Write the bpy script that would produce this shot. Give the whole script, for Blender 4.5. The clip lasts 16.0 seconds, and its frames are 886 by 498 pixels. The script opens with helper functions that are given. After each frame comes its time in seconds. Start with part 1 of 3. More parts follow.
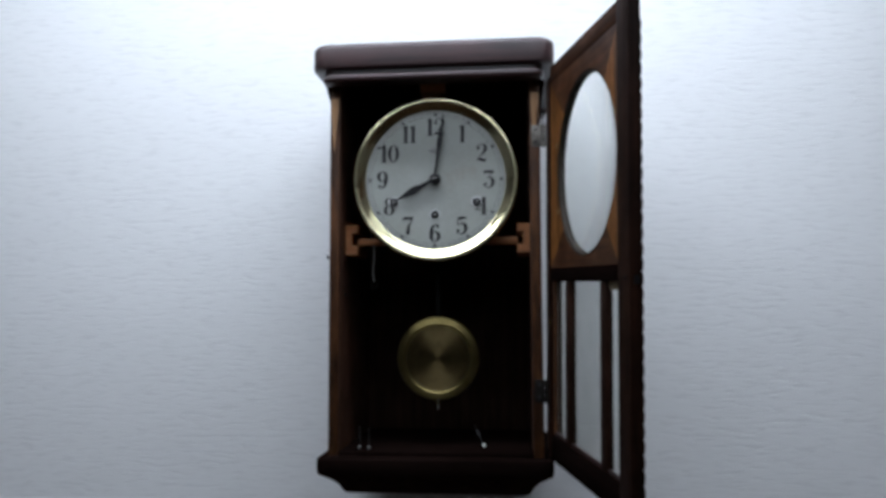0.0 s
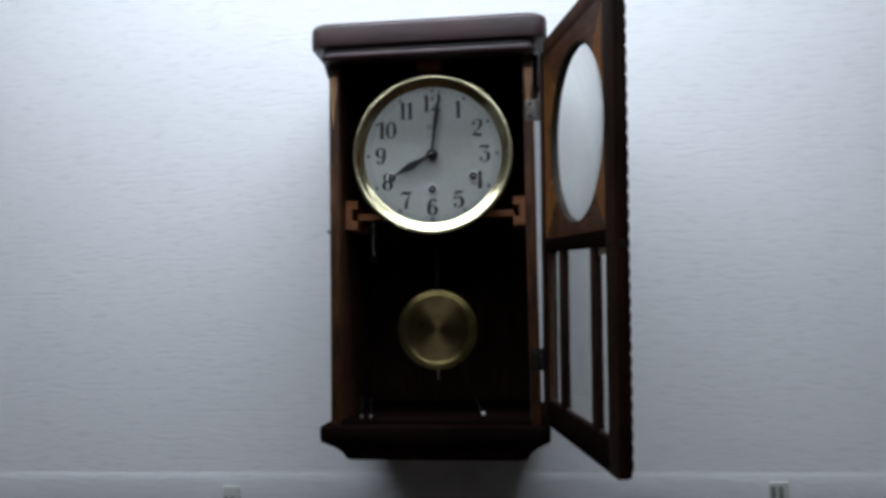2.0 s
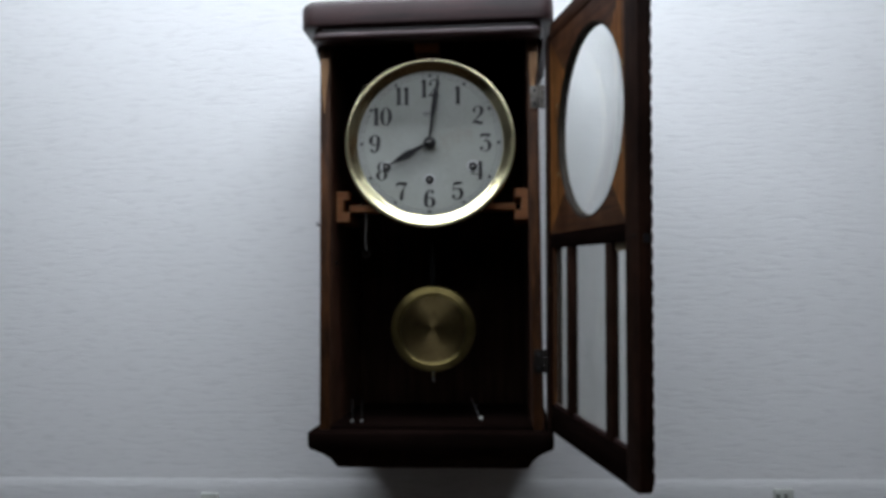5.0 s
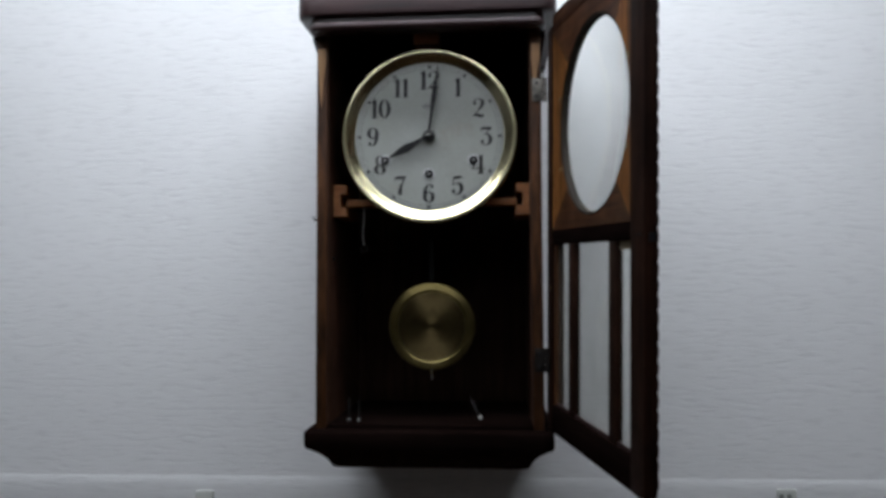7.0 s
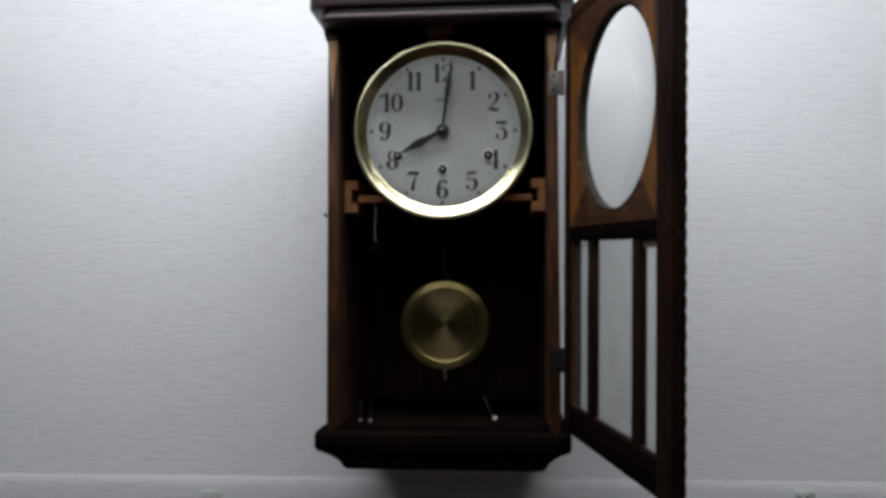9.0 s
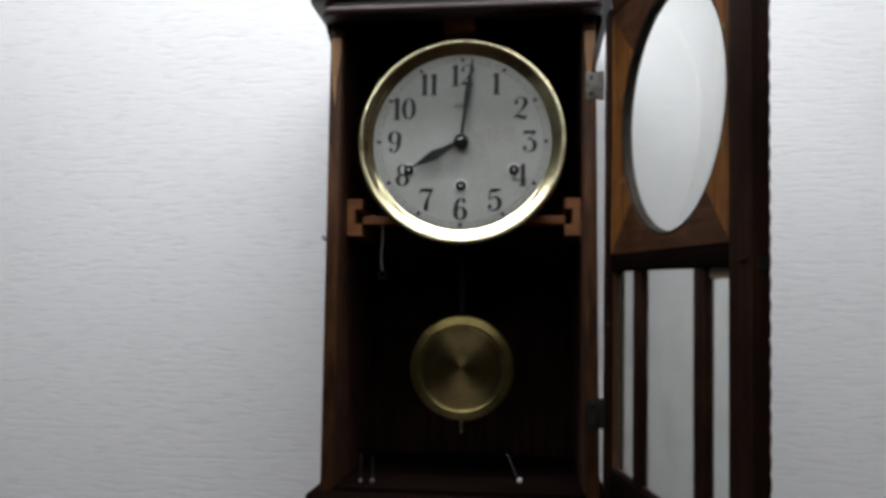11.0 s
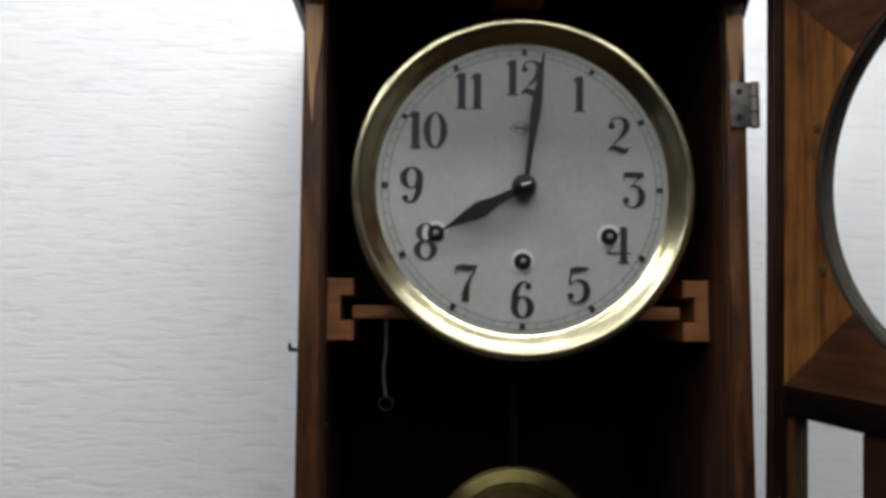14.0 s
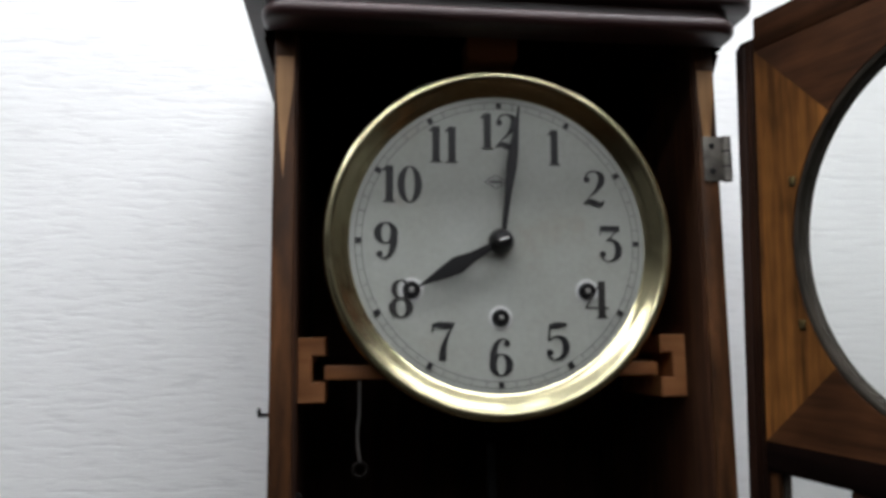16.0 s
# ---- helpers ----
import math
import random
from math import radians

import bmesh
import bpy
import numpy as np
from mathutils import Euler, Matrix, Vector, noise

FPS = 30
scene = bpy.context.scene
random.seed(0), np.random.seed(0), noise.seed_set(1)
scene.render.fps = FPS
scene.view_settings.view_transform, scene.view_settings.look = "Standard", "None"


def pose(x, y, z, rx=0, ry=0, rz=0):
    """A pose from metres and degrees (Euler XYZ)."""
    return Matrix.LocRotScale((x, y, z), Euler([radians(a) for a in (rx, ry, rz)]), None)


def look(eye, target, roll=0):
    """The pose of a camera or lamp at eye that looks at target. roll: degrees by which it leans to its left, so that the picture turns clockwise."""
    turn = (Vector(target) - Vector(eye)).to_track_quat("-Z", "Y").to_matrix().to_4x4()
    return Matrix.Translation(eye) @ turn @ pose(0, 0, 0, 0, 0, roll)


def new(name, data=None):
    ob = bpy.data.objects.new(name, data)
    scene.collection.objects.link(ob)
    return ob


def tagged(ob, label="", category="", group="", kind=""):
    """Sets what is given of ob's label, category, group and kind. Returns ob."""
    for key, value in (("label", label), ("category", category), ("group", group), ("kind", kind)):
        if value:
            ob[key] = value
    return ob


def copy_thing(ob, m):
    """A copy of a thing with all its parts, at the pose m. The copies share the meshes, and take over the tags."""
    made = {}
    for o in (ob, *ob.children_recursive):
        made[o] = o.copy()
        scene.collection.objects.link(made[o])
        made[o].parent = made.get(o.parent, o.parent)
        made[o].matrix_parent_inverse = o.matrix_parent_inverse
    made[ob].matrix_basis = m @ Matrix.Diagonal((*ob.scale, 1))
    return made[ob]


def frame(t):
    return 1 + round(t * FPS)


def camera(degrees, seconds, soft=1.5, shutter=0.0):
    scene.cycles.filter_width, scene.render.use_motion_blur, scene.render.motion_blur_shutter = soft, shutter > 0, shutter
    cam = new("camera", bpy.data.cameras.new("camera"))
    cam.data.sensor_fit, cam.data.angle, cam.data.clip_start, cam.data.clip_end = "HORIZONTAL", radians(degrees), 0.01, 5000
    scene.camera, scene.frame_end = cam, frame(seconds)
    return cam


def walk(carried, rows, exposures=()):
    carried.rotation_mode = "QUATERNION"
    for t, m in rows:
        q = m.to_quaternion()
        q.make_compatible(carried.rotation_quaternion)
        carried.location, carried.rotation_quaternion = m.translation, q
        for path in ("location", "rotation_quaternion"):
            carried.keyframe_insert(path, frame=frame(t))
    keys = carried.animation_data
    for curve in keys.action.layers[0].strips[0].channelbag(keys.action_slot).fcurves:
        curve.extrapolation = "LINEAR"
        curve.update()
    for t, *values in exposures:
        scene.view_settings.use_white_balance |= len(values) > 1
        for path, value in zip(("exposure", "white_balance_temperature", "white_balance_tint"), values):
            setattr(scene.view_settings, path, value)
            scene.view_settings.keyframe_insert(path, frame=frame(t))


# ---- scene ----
cam = camera(60.0, 16.0, soft=3.6)
PATH = [
    (0, (0.1031, -1.0810, 1.4253), (-0.0871, 0.9030, 1.5954), -0.65),
    (0.5, (0.1259, -1.1000, 1.4099), (-0.1372, 0.8750, 1.5863), -1.15),
    (1, (0.1280, -1.1180, 1.4199), (-0.1190, 0.8580, 1.6040), -0.95),
    (1.5, (0.1218, -1.1250, 1.4070), (-0.1192, 0.8520, 1.5870), -1.35),
    (2, (0.1237, -1.1000, 1.4029), (-0.0989, 0.8820, 1.5446), -1.35),
    (2.5, (0.1087, -1.0700, 1.4002), (-0.1362, 0.9100, 1.5282), -0.65),
    (3, (0.0977, -1.0620, 1.4024), (-0.0990, 0.9240, 1.5396), -0.95),
    (3.5, (0.0887, -1.0530, 1.4005), (-0.0710, 0.9360, 1.5422), -1.15),
    (6, (0.0878, -1.0310, 1.4075), (-0.0733, 0.9590, 1.5242), -0.65),
    (6.5, (0.0898, -1.0200, 1.4085), (-0.0754, 0.9700, 1.5172), -0.45),
    (7, (0.0869, -1.0240, 1.4125), (-0.0673, 0.9670, 1.5201), -0.65),
    (7.5, (0.0810, -1.0240, 1.4166), (-0.0764, 0.9670, 1.5163), -0.75),
    (8, (0.0759, -1.0280, 1.4147), (-0.0761, 0.9620, 1.5343), -0.55),
    (8.5, (0.0709, -1.0180, 1.4118), (-0.0825, 0.9730, 1.5124), -0.45),
    (9, (0.0690, -1.0040, 1.4158), (-0.0855, 0.9870, 1.5114), -0.55),
    (11.5, (0.0661, -0.8040, 1.4219), (-0.1756, 1.1720, 1.6239), -0.15),
    (12, (0.1095, -0.7270, 1.4482), (-0.1520, 1.2440, 1.6635), -1.15),
    (12.5, (0.0718, -0.6780, 1.4638), (-0.0584, 1.3040, 1.6960), -0.35),
    (13, (-0.0047, -0.6570, 1.4951), (-0.0653, 1.3240, 1.7641), -0.15),
    (13.5, (-0.0544, -0.6110, 1.5169), (-0.0935, 1.3810, 1.6906), 0.65),
    (14, (-0.0733, -0.5700, 1.5242), (0.0254, 1.4220, 1.6826), -0.05),
    (14.5, (-0.0855, -0.5440, 1.5094), (0.0894, 1.4350, 1.7425), -0.35),
    (15, (-0.0944, -0.5370, 1.5166), (0.1241, 1.4400, 1.7240), -0.25),
    (15.5, (-0.0954, -0.5320, 1.5146), (0.1517, 1.4380, 1.7605), -0.15),
    (16, (-0.0921, -0.5560, 1.5355), (0.1543, 1.4120, 1.7965), -1.05),
]
EXPOSURES = [(0.0, -0.06, 5830, 11), (2.0, -0.2, 5880, 11), (3.5, -0.2, 5980, 11), (7.0, -0.18, 6130, 12), (9.0, -0.13, 6320, 13), (12.0, 0.0, 6520, 13), (16.0, 0.06, 6480, 12)]
walk(cam, [(t, look(eye, target, roll)) for t, eye, target, roll in PATH], EXPOSURES)

# ---- world and light ----
world = bpy.data.worlds.new("room_dark")
world.use_nodes = True
world.node_tree.nodes["Background"].inputs[0].default_value = (0.5, 0.55, 0.6, 1)
world.node_tree.nodes["Background"].inputs[1].default_value = 0.05
scene.world = world

TOP = 2.40
LAMPS = [(-0.06, -0.34), (-0.06, -0.95), (-0.06, -2.05)]
for (lx, ly), watts in zip(LAMPS, (11.8, 2.7, 5.0)):
    lamp_data = bpy.data.lights.new("tube_light", "AREA")
    lamp_data.shape, lamp_data.size, lamp_data.size_y = "RECTANGLE", 1.50, 0.18
    lamp_data.energy, lamp_data.color = watts, (0.93, 0.97, 1.0)
    lamp = new("tube_light", lamp_data)
    lamp.matrix_world = pose(lx, ly, TOP - 0.112)


# ---- materials ----
def material(name):
    m = bpy.data.materials.new(name)
    m.use_nodes = True
    return m, m.node_tree.nodes, m.node_tree.links, m.node_tree.nodes["Principled BSDF"]


def coords(n, l, scale, kind="Object"):
    c, mp = n.new("ShaderNodeTexCoord"), n.new("ShaderNodeMapping")
    mp.inputs["Scale"].default_value = scale
    l.new(c.outputs[kind], mp.inputs["Vector"])
    return mp.outputs["Vector"]


def noise_tex(n, l, vec, scale, detail=4.0, rough=0.6):
    t = n.new("ShaderNodeTexNoise")
    t.inputs["Scale"].default_value, t.inputs["Detail"].default_value, t.inputs["Roughness"].default_value = scale, detail, rough
    l.new(vec, t.inputs["Vector"])
    return t.outputs["Fac"]


def ramp(n, l, fac, stops):
    r = n.new("ShaderNodeValToRGB")
    while len(r.color_ramp.elements) < len(stops):
        r.color_ramp.elements.new(0.5)
    for e, (p, c) in zip(r.color_ramp.elements, stops):
        e.position, e.color = p, (*c, 1) if len(c) == 3 else c
    l.new(fac, r.inputs["Fac"])
    return r.outputs["Color"]


def mixed(n, l, kind, fac, a, b):
    x = n.new("ShaderNodeMix")
    x.data_type, x.blend_type = "RGBA", kind
    x.inputs["Factor"].default_value = fac
    l.new(a, x.inputs["A"])
    l.new(b, x.inputs["B"])
    return x.outputs["Result"]


def bump(n, l, height, strength, distance, p):
    b = n.new("ShaderNodeBump")
    b.inputs["Strength"].default_value, b.inputs["Distance"].default_value = strength, distance
    l.new(height, b.inputs["Height"])
    l.new(b.outputs["Normal"], p.inputs["Normal"])


def wood(name, dark, light, stretch, rough=0.38, coat=0.25, polish=0.3, gloss=0.3, mottle=0.58):
    """Stained, polished wood: long grain along the small component of stretch, pores and blotches of polish."""
    m, n, l, p = material(name)
    v = coords(n, l, stretch)
    grain = noise_tex(n, l, v, 9.0, 6.0, 0.65)
    blotch = noise_tex(n, l, coords(n, l, (1, 1, 1)), 14.0, 3.0)
    base = ramp(n, l, grain, [(0.3, dark), (0.72, light)])
    tone = ramp(n, l, blotch, [(0.3, (mottle + 0.02, mottle, mottle - 0.02)), (0.7, (1.0, 1.0, 1.0))])
    l.new(mixed(n, l, "MULTIPLY", 1.0, base, tone), p.inputs["Base Color"])
    l.new(ramp(n, l, blotch, [(0.25, (rough + 0.14,) * 3), (0.75, (rough - 0.06,) * 3)]), p.inputs["Roughness"])
    p.inputs["Coat Weight"].default_value, p.inputs["Coat Roughness"].default_value = coat, polish
    p.inputs["Specular IOR Level"].default_value = gloss
    bump(n, l, grain, 0.18, 0.0006, p)
    return m


def metal(name, color, rough, wear=0.3, metallic=1.0):
    m, n, l, p = material(name)
    spots = noise_tex(n, l, coords(n, l, (1, 1, 1)), 60.0, 5.0)
    l.new(ramp(n, l, spots, [(0.3, tuple(c * (1 - wear) for c in color)), (0.65, color)]), p.inputs["Base Color"])
    l.new(ramp(n, l, spots, [(0.3, (rough + 0.12,) * 3), (0.7, (rough,) * 3)]), p.inputs["Roughness"])
    p.inputs["Metallic"].default_value = metallic
    return m


def plain(name, color, rough=0.6, spread=0.12, scale=30.0):
    m, n, l, p = material(name)
    f = noise_tex(n, l, coords(n, l, (1, 1, 1)), scale, 5.0)
    l.new(ramp(n, l, f, [(0.3, tuple(c * (1 - spread) for c in color)), (0.7, color)]), p.inputs["Base Color"])
    p.inputs["Roughness"].default_value = rough
    bump(n, l, f, 0.08, 0.001, p)
    return m


def wallpaper():
    """White embossed paper with short brushed streaks that run level."""
    m, n, l, p = material("embossed_wallpaper")
    warp = n.new("ShaderNodeVectorMath")
    warp.operation = "ADD"
    c = n.new("ShaderNodeTexCoord")
    wob = n.new("ShaderNodeTexNoise")
    wob.inputs["Scale"].default_value = 16.0
    l.new(c.outputs["Object"], wob.inputs["Vector"])
    sc = n.new("ShaderNodeVectorMath")
    sc.operation = "SCALE"
    sc.inputs["Scale"].default_value = 0.0075
    l.new(wob.outputs["Color"], sc.inputs[0])
    l.new(c.outputs["Object"], warp.inputs[0])
    l.new(sc.outputs["Vector"], warp.inputs[1])
    mp = n.new("ShaderNodeMapping")
    mp.inputs["Scale"].default_value = (30.0, 30.0, 200.0)
    l.new(warp.outputs["Vector"], mp.inputs["Vector"])
    streak = noise_tex(n, l, mp.outputs["Vector"], 1.0, 3.0, 0.55)
    mp2 = n.new("ShaderNodeMapping")
    mp2.inputs["Scale"].default_value = (60.0, 60.0, 560.0)
    l.new(warp.outputs["Vector"], mp2.inputs["Vector"])
    fine = noise_tex(n, l, mp2.outputs["Vector"], 1.0, 2.0)
    ridge = ramp(n, l, streak, [(0.33, (0.0,) * 3), (0.50, (0.75,) * 3), (0.72, (1.0,) * 3)])
    hairs = ramp(n, l, fine, [(0.3, (0.55,) * 3), (0.6, (1.0,) * 3)])
    h = mixed(n, l, "MULTIPLY", 0.5, ridge, hairs)
    col = ramp(n, l, h, [(0.0, (0.755, 0.752, 0.746)), (0.45, (0.803, 0.80, 0.793)), (1.0, (0.83, 0.828, 0.822))])
    l.new(col, p.inputs["Base Color"])
    p.inputs["Roughness"].default_value = 0.75
    bump(n, l, h, 0.30, 0.0009, p)
    return m


def dusty_glass(name, amount):
    """Clear glass with a thin, uneven film of dust and old wiping marks."""
    m, n, l, p = material(name)
    p.inputs["Base Color"].default_value = (0.97, 0.985, 0.97, 1)
    p.inputs["Transmission Weight"].default_value, p.inputs["Roughness"].default_value, p.inputs["IOR"].default_value = 1.0, 0.02, 1.22
    film, mix = n.new("ShaderNodeBsdfDiffuse"), n.new("ShaderNodeMixShader")
    film.inputs["Color"].default_value = (0.20, 0.21, 0.17, 1)
    smear = noise_tex(n, l, coords(n, l, (14, 14, 10)), 1.8, 5.0, 0.65)
    l.new(ramp(n, l, smear, [(0.3, (amount * 0.5,) * 3), (0.75, (amount * 1.5,) * 3)]), mix.inputs["Fac"])
    l.new(p.outputs["BSDF"], mix.inputs[1])
    l.new(film.outputs["BSDF"], mix.inputs[2])
    l.new(mix.outputs["Shader"], n["Material Output"].inputs["Surface"])
    return m


def brushed_brass(name, dull, bright):
    """Turned brass disc: fine rings, so that its gloss spreads across them."""
    m, n, l, p = material(name)
    tangent = n.new("ShaderNodeTangent")
    tangent.direction_type, tangent.axis = "RADIAL", "Y"
    l.new(tangent.outputs["Tangent"], p.inputs["Tangent"])
    p.inputs["Anisotropic"].default_value, p.inputs["Anisotropic Rotation"].default_value = 0.75, 0.25
    spots = noise_tex(n, l, coords(n, l, (1, 1, 1)), 50.0, 4.0)
    l.new(ramp(n, l, spots, [(0.3, dull), (0.7, bright)]), p.inputs["Base Color"])
    p.inputs["Metallic"].default_value, p.inputs["Roughness"].default_value = 1.0, 0.42
    return m


def dial_face():
    """Silvered dial with yellowed blotches and faint mottling."""
    m, n, l, p = material("silvered_dial")
    v = coords(n, l, (1, 1, 1))
    big = noise_tex(n, l, v, 22.0, 4.0)
    fine = noise_tex(n, l, v, 260.0, 3.0)
    a = ramp(n, l, big, [(0.30, (0.350, 0.340, 0.292)), (0.42, (0.365, 0.376, 0.338)), (0.75, (0.408, 0.424, 0.390))])
    b = ramp(n, l, fine, [(0.3, (0.9,) * 3), (0.7, (1.0,) * 3)])
    l.new(mixed(n, l, "MULTIPLY", 1.0, a, b), p.inputs["Base Color"])
    p.inputs["Metallic"].default_value, p.inputs["Roughness"].default_value = 0.25, 0.5
    return m


PAPER = wallpaper()
WOOD_UP = wood("dark_mahogany_upright", (0.007, 0.0028, 0.0018), (0.032, 0.011, 0.0055), (14, 14, 0.9), 0.45, 0.06, gloss=0.22)
WOOD_ACROSS = wood("dark_mahogany_level", (0.010, 0.0036, 0.0032), (0.042, 0.0150, 0.0125), (0.9, 14, 14), 0.45, 0.5, 0.28)
# Glossless mahogany, darkened so that shade on low and tucked-in parts is in its colour.
WOOD_DULL_SHADED = wood("shaded_dull_mahogany_level", (0.0045, 0.0027, 0.0023), (0.0105, 0.0058, 0.0048), (0.9, 14, 14), 0.65, 0.0, gloss=0.0)
WOOD_EDGE = wood("worn_red_wood_edge", (0.024, 0.010, 0.0045), (0.145, 0.060, 0.023), (14, 14, 2.5), 0.5, 0.12, 0.3, 0.12, mottle=0.35)
# Colour darkened to stand in for the shade inside and under the case.
WOOD_INSIDE_SHADED = wood("shade_darkened_inner_wood", (0.012, 0.007, 0.005), (0.032, 0.017, 0.012), (12, 12, 0.9), 0.8, 0.0, gloss=0.0)
WOOD_LINING = wood("reddish_inner_wood", (0.022, 0.009, 0.005), (0.085, 0.035, 0.017), (14, 14, 0.9), 0.55, 0.0, gloss=0.2)
WOOD_CAP = wood("satin_mahogany_board", (0.014, 0.0040, 0.0040), (0.052, 0.015, 0.0145), (0.9, 14, 14), 0.5, 0.55, 0.42, 0.2)
WOOD_STILE = wood("red_brown_door_wood", (0.009, 0.0040, 0.0026), (0.038, 0.0155, 0.0085), (14, 14, 0.9), 0.6, 0.0, gloss=0.06, mottle=0.4)
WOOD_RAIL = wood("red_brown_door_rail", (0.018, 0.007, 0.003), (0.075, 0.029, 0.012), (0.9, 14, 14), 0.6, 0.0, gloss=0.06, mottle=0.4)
VENEER_UP = wood("amber_veneer_upright", (0.055, 0.020, 0.005), (0.36, 0.145, 0.035), (16, 16, 1.1), 0.5, 0.0, gloss=0.12, mottle=0.3)
VENEER_ACROSS = wood("brown_veneer_level", (0.026, 0.010, 0.0045), (0.115, 0.045, 0.018), (1.1, 16, 16), 0.5, 0.0, gloss=0.12, mottle=0.35)
BARE = wood("rubbed_bare_wood", (0.28, 0.14, 0.055), (0.60, 0.33, 0.14), (14, 14, 0.9), 0.5, 0.2)
BLOCK_WOOD = wood("bare_reddish_block_wood", (0.26, 0.10, 0.035), (0.46, 0.20, 0.08), (1.0, 10, 10), 0.5, 0.0)
BRASS = metal("yellow_brass", (0.80, 0.73, 0.45), 0.12, 0.2, 1.0)
DULL_BRASS = metal("tarnished_brass", (0.22, 0.17, 0.08), 0.45, 0.5)
TURNED = brushed_brass("turned_brass", (0.19, 0.15, 0.055), (0.31, 0.245, 0.095))
TURNED_DULL = brushed_brass("tarnished_turned_brass", (0.11, 0.080, 0.034), (0.20, 0.150, 0.065))
STEEL = metal("dull_steel", (0.45, 0.44, 0.42), 0.38, 0.45)
HINGE = metal("dark_hinge_metal", (0.022, 0.019, 0.017), 0.8, 0.7, 0.15)
HINGE.node_tree.nodes["Principled BSDF"].inputs["Specular IOR Level"].default_value = 0.05
HINGE_BRIGHT = metal("pale_hinge_metal", (0.26, 0.24, 0.21), 0.5, 0.7, 0.7)
BLUED = metal("blackened_steel", (0.012, 0.011, 0.012), 0.3, 0.3, 0.4)
DIAL = dial_face()
INK = plain("black_dial_ink", (0.010, 0.010, 0.011), 0.45)
WORN_INK = plain("worn_dial_ink", (0.022, 0.020, 0.018), 0.5, 0.6, 140.0)
GREY_INK = plain("pale_dial_print", (0.12, 0.12, 0.12), 0.5, 0.3, 200.0)
PALE = plain("rubbed_silvering", (0.52, 0.525, 0.515), 0.5)
ROD_SHADED = plain("shaded_rod_black", (0.006, 0.006, 0.006), 0.8)
ROD_SHADED.node_tree.nodes["Principled BSDF"].inputs["Specular IOR Level"].default_value = 0.05
GLASS = dusty_glass("clear_glass", 0.02)
PANE = dusty_glass("dusty_pane_glass", 0.08)
WORN_GREY = plain("grey_plastic", (0.16, 0.165, 0.15), 0.7)
PUTTY = plain("grey_black_putty", (0.034, 0.028, 0.022), 0.9, 0.4, 60.0)
PUTTY.node_tree.nodes["Principled BSDF"].inputs["Specular IOR Level"].default_value = 0.1
TAPE = plain("brown_paper_tape", (0.17, 0.13, 0.075), 0.8)
DRAB = plain("drab_wall_paint", (0.16, 0.14, 0.12), 0.7)
CEIL = plain("white_ceiling_paint", (0.8, 0.8, 0.79), 0.8, 0.05)
FLOOR = wood("oak_floor_boards", (0.03, 0.016, 0.008), (0.08, 0.045, 0.024), (0.8, 9, 9), 0.4, 0.2)
WHITE_METAL = plain("white_enamel", (0.78, 0.78, 0.77), 0.35, 0.04)
IVORY = plain("ivory_plastic", (0.62, 0.62, 0.57), 0.5, 0.06)
DULL_IVORY = plain("dulled_plastic", (0.48, 0.49, 0.45), 0.6, 0.15)
TUBE = bpy.data.materials.new("lit_tube")
TUBE.use_nodes = True
TUBE.node_tree.nodes["Principled BSDF"].inputs["Emission Color"].default_value = (0.93, 0.97, 1.0, 1)
TUBE.node_tree.nodes["Principled BSDF"].inputs["Emission Strength"].default_value = 6.0


# ---- mesh tools ----
def box(x0, x1, y0, y1, z0, z1, bevel=0.0, segments=2, bm=None):
    bm = bm or bmesh.new()
    vs = bmesh.ops.create_cube(bm, size=1.0, matrix=Matrix.Translation(((x0 + x1) / 2, (y0 + y1) / 2, (z0 + z1) / 2)) @ Matrix.Diagonal((x1 - x0, y1 - y0, z1 - z0, 1)))["verts"]
    if bevel:
        es = list({e for v in vs for e in v.link_edges})
        bmesh.ops.bevel(bm, geom=es, offset=bevel, segments=segments, affect="EDGES", profile=0.5)
    return bm


def prism(outline, axis, a, b, bevel=0.0, segments=2):
    """An outline of (p, q) drawn through from a to b along an axis: 'x' takes (y, z), 'y' (x, z), 'z' (x, y)."""
    bm = bmesh.new()

    def place(p, q, r):
        return {"x": (r, p, q), "y": (p, r, q), "z": (p, q, r)}[axis]

    low = [bm.verts.new(place(p, q, a)) for p, q in outline]
    top = [bm.verts.new(place(p, q, b)) for p, q in outline]
    bm.faces.new(low)
    bm.faces.new(list(reversed(top)))
    k = len(outline)
    for i in range(k):
        bm.faces.new((low[i], top[i], top[(i + 1) % k], low[(i + 1) % k]))
    bmesh.ops.recalc_face_normals(bm, faces=bm.faces)
    if bevel:
        caps = [e for e in bm.edges if abs((e.verts[0].co - e.verts[1].co)["xyz".index(axis)]) < 1e-6]
        bmesh.ops.bevel(bm, geom=caps, offset=bevel, segments=segments, affect="EDGES", profile=0.5)
    return bm


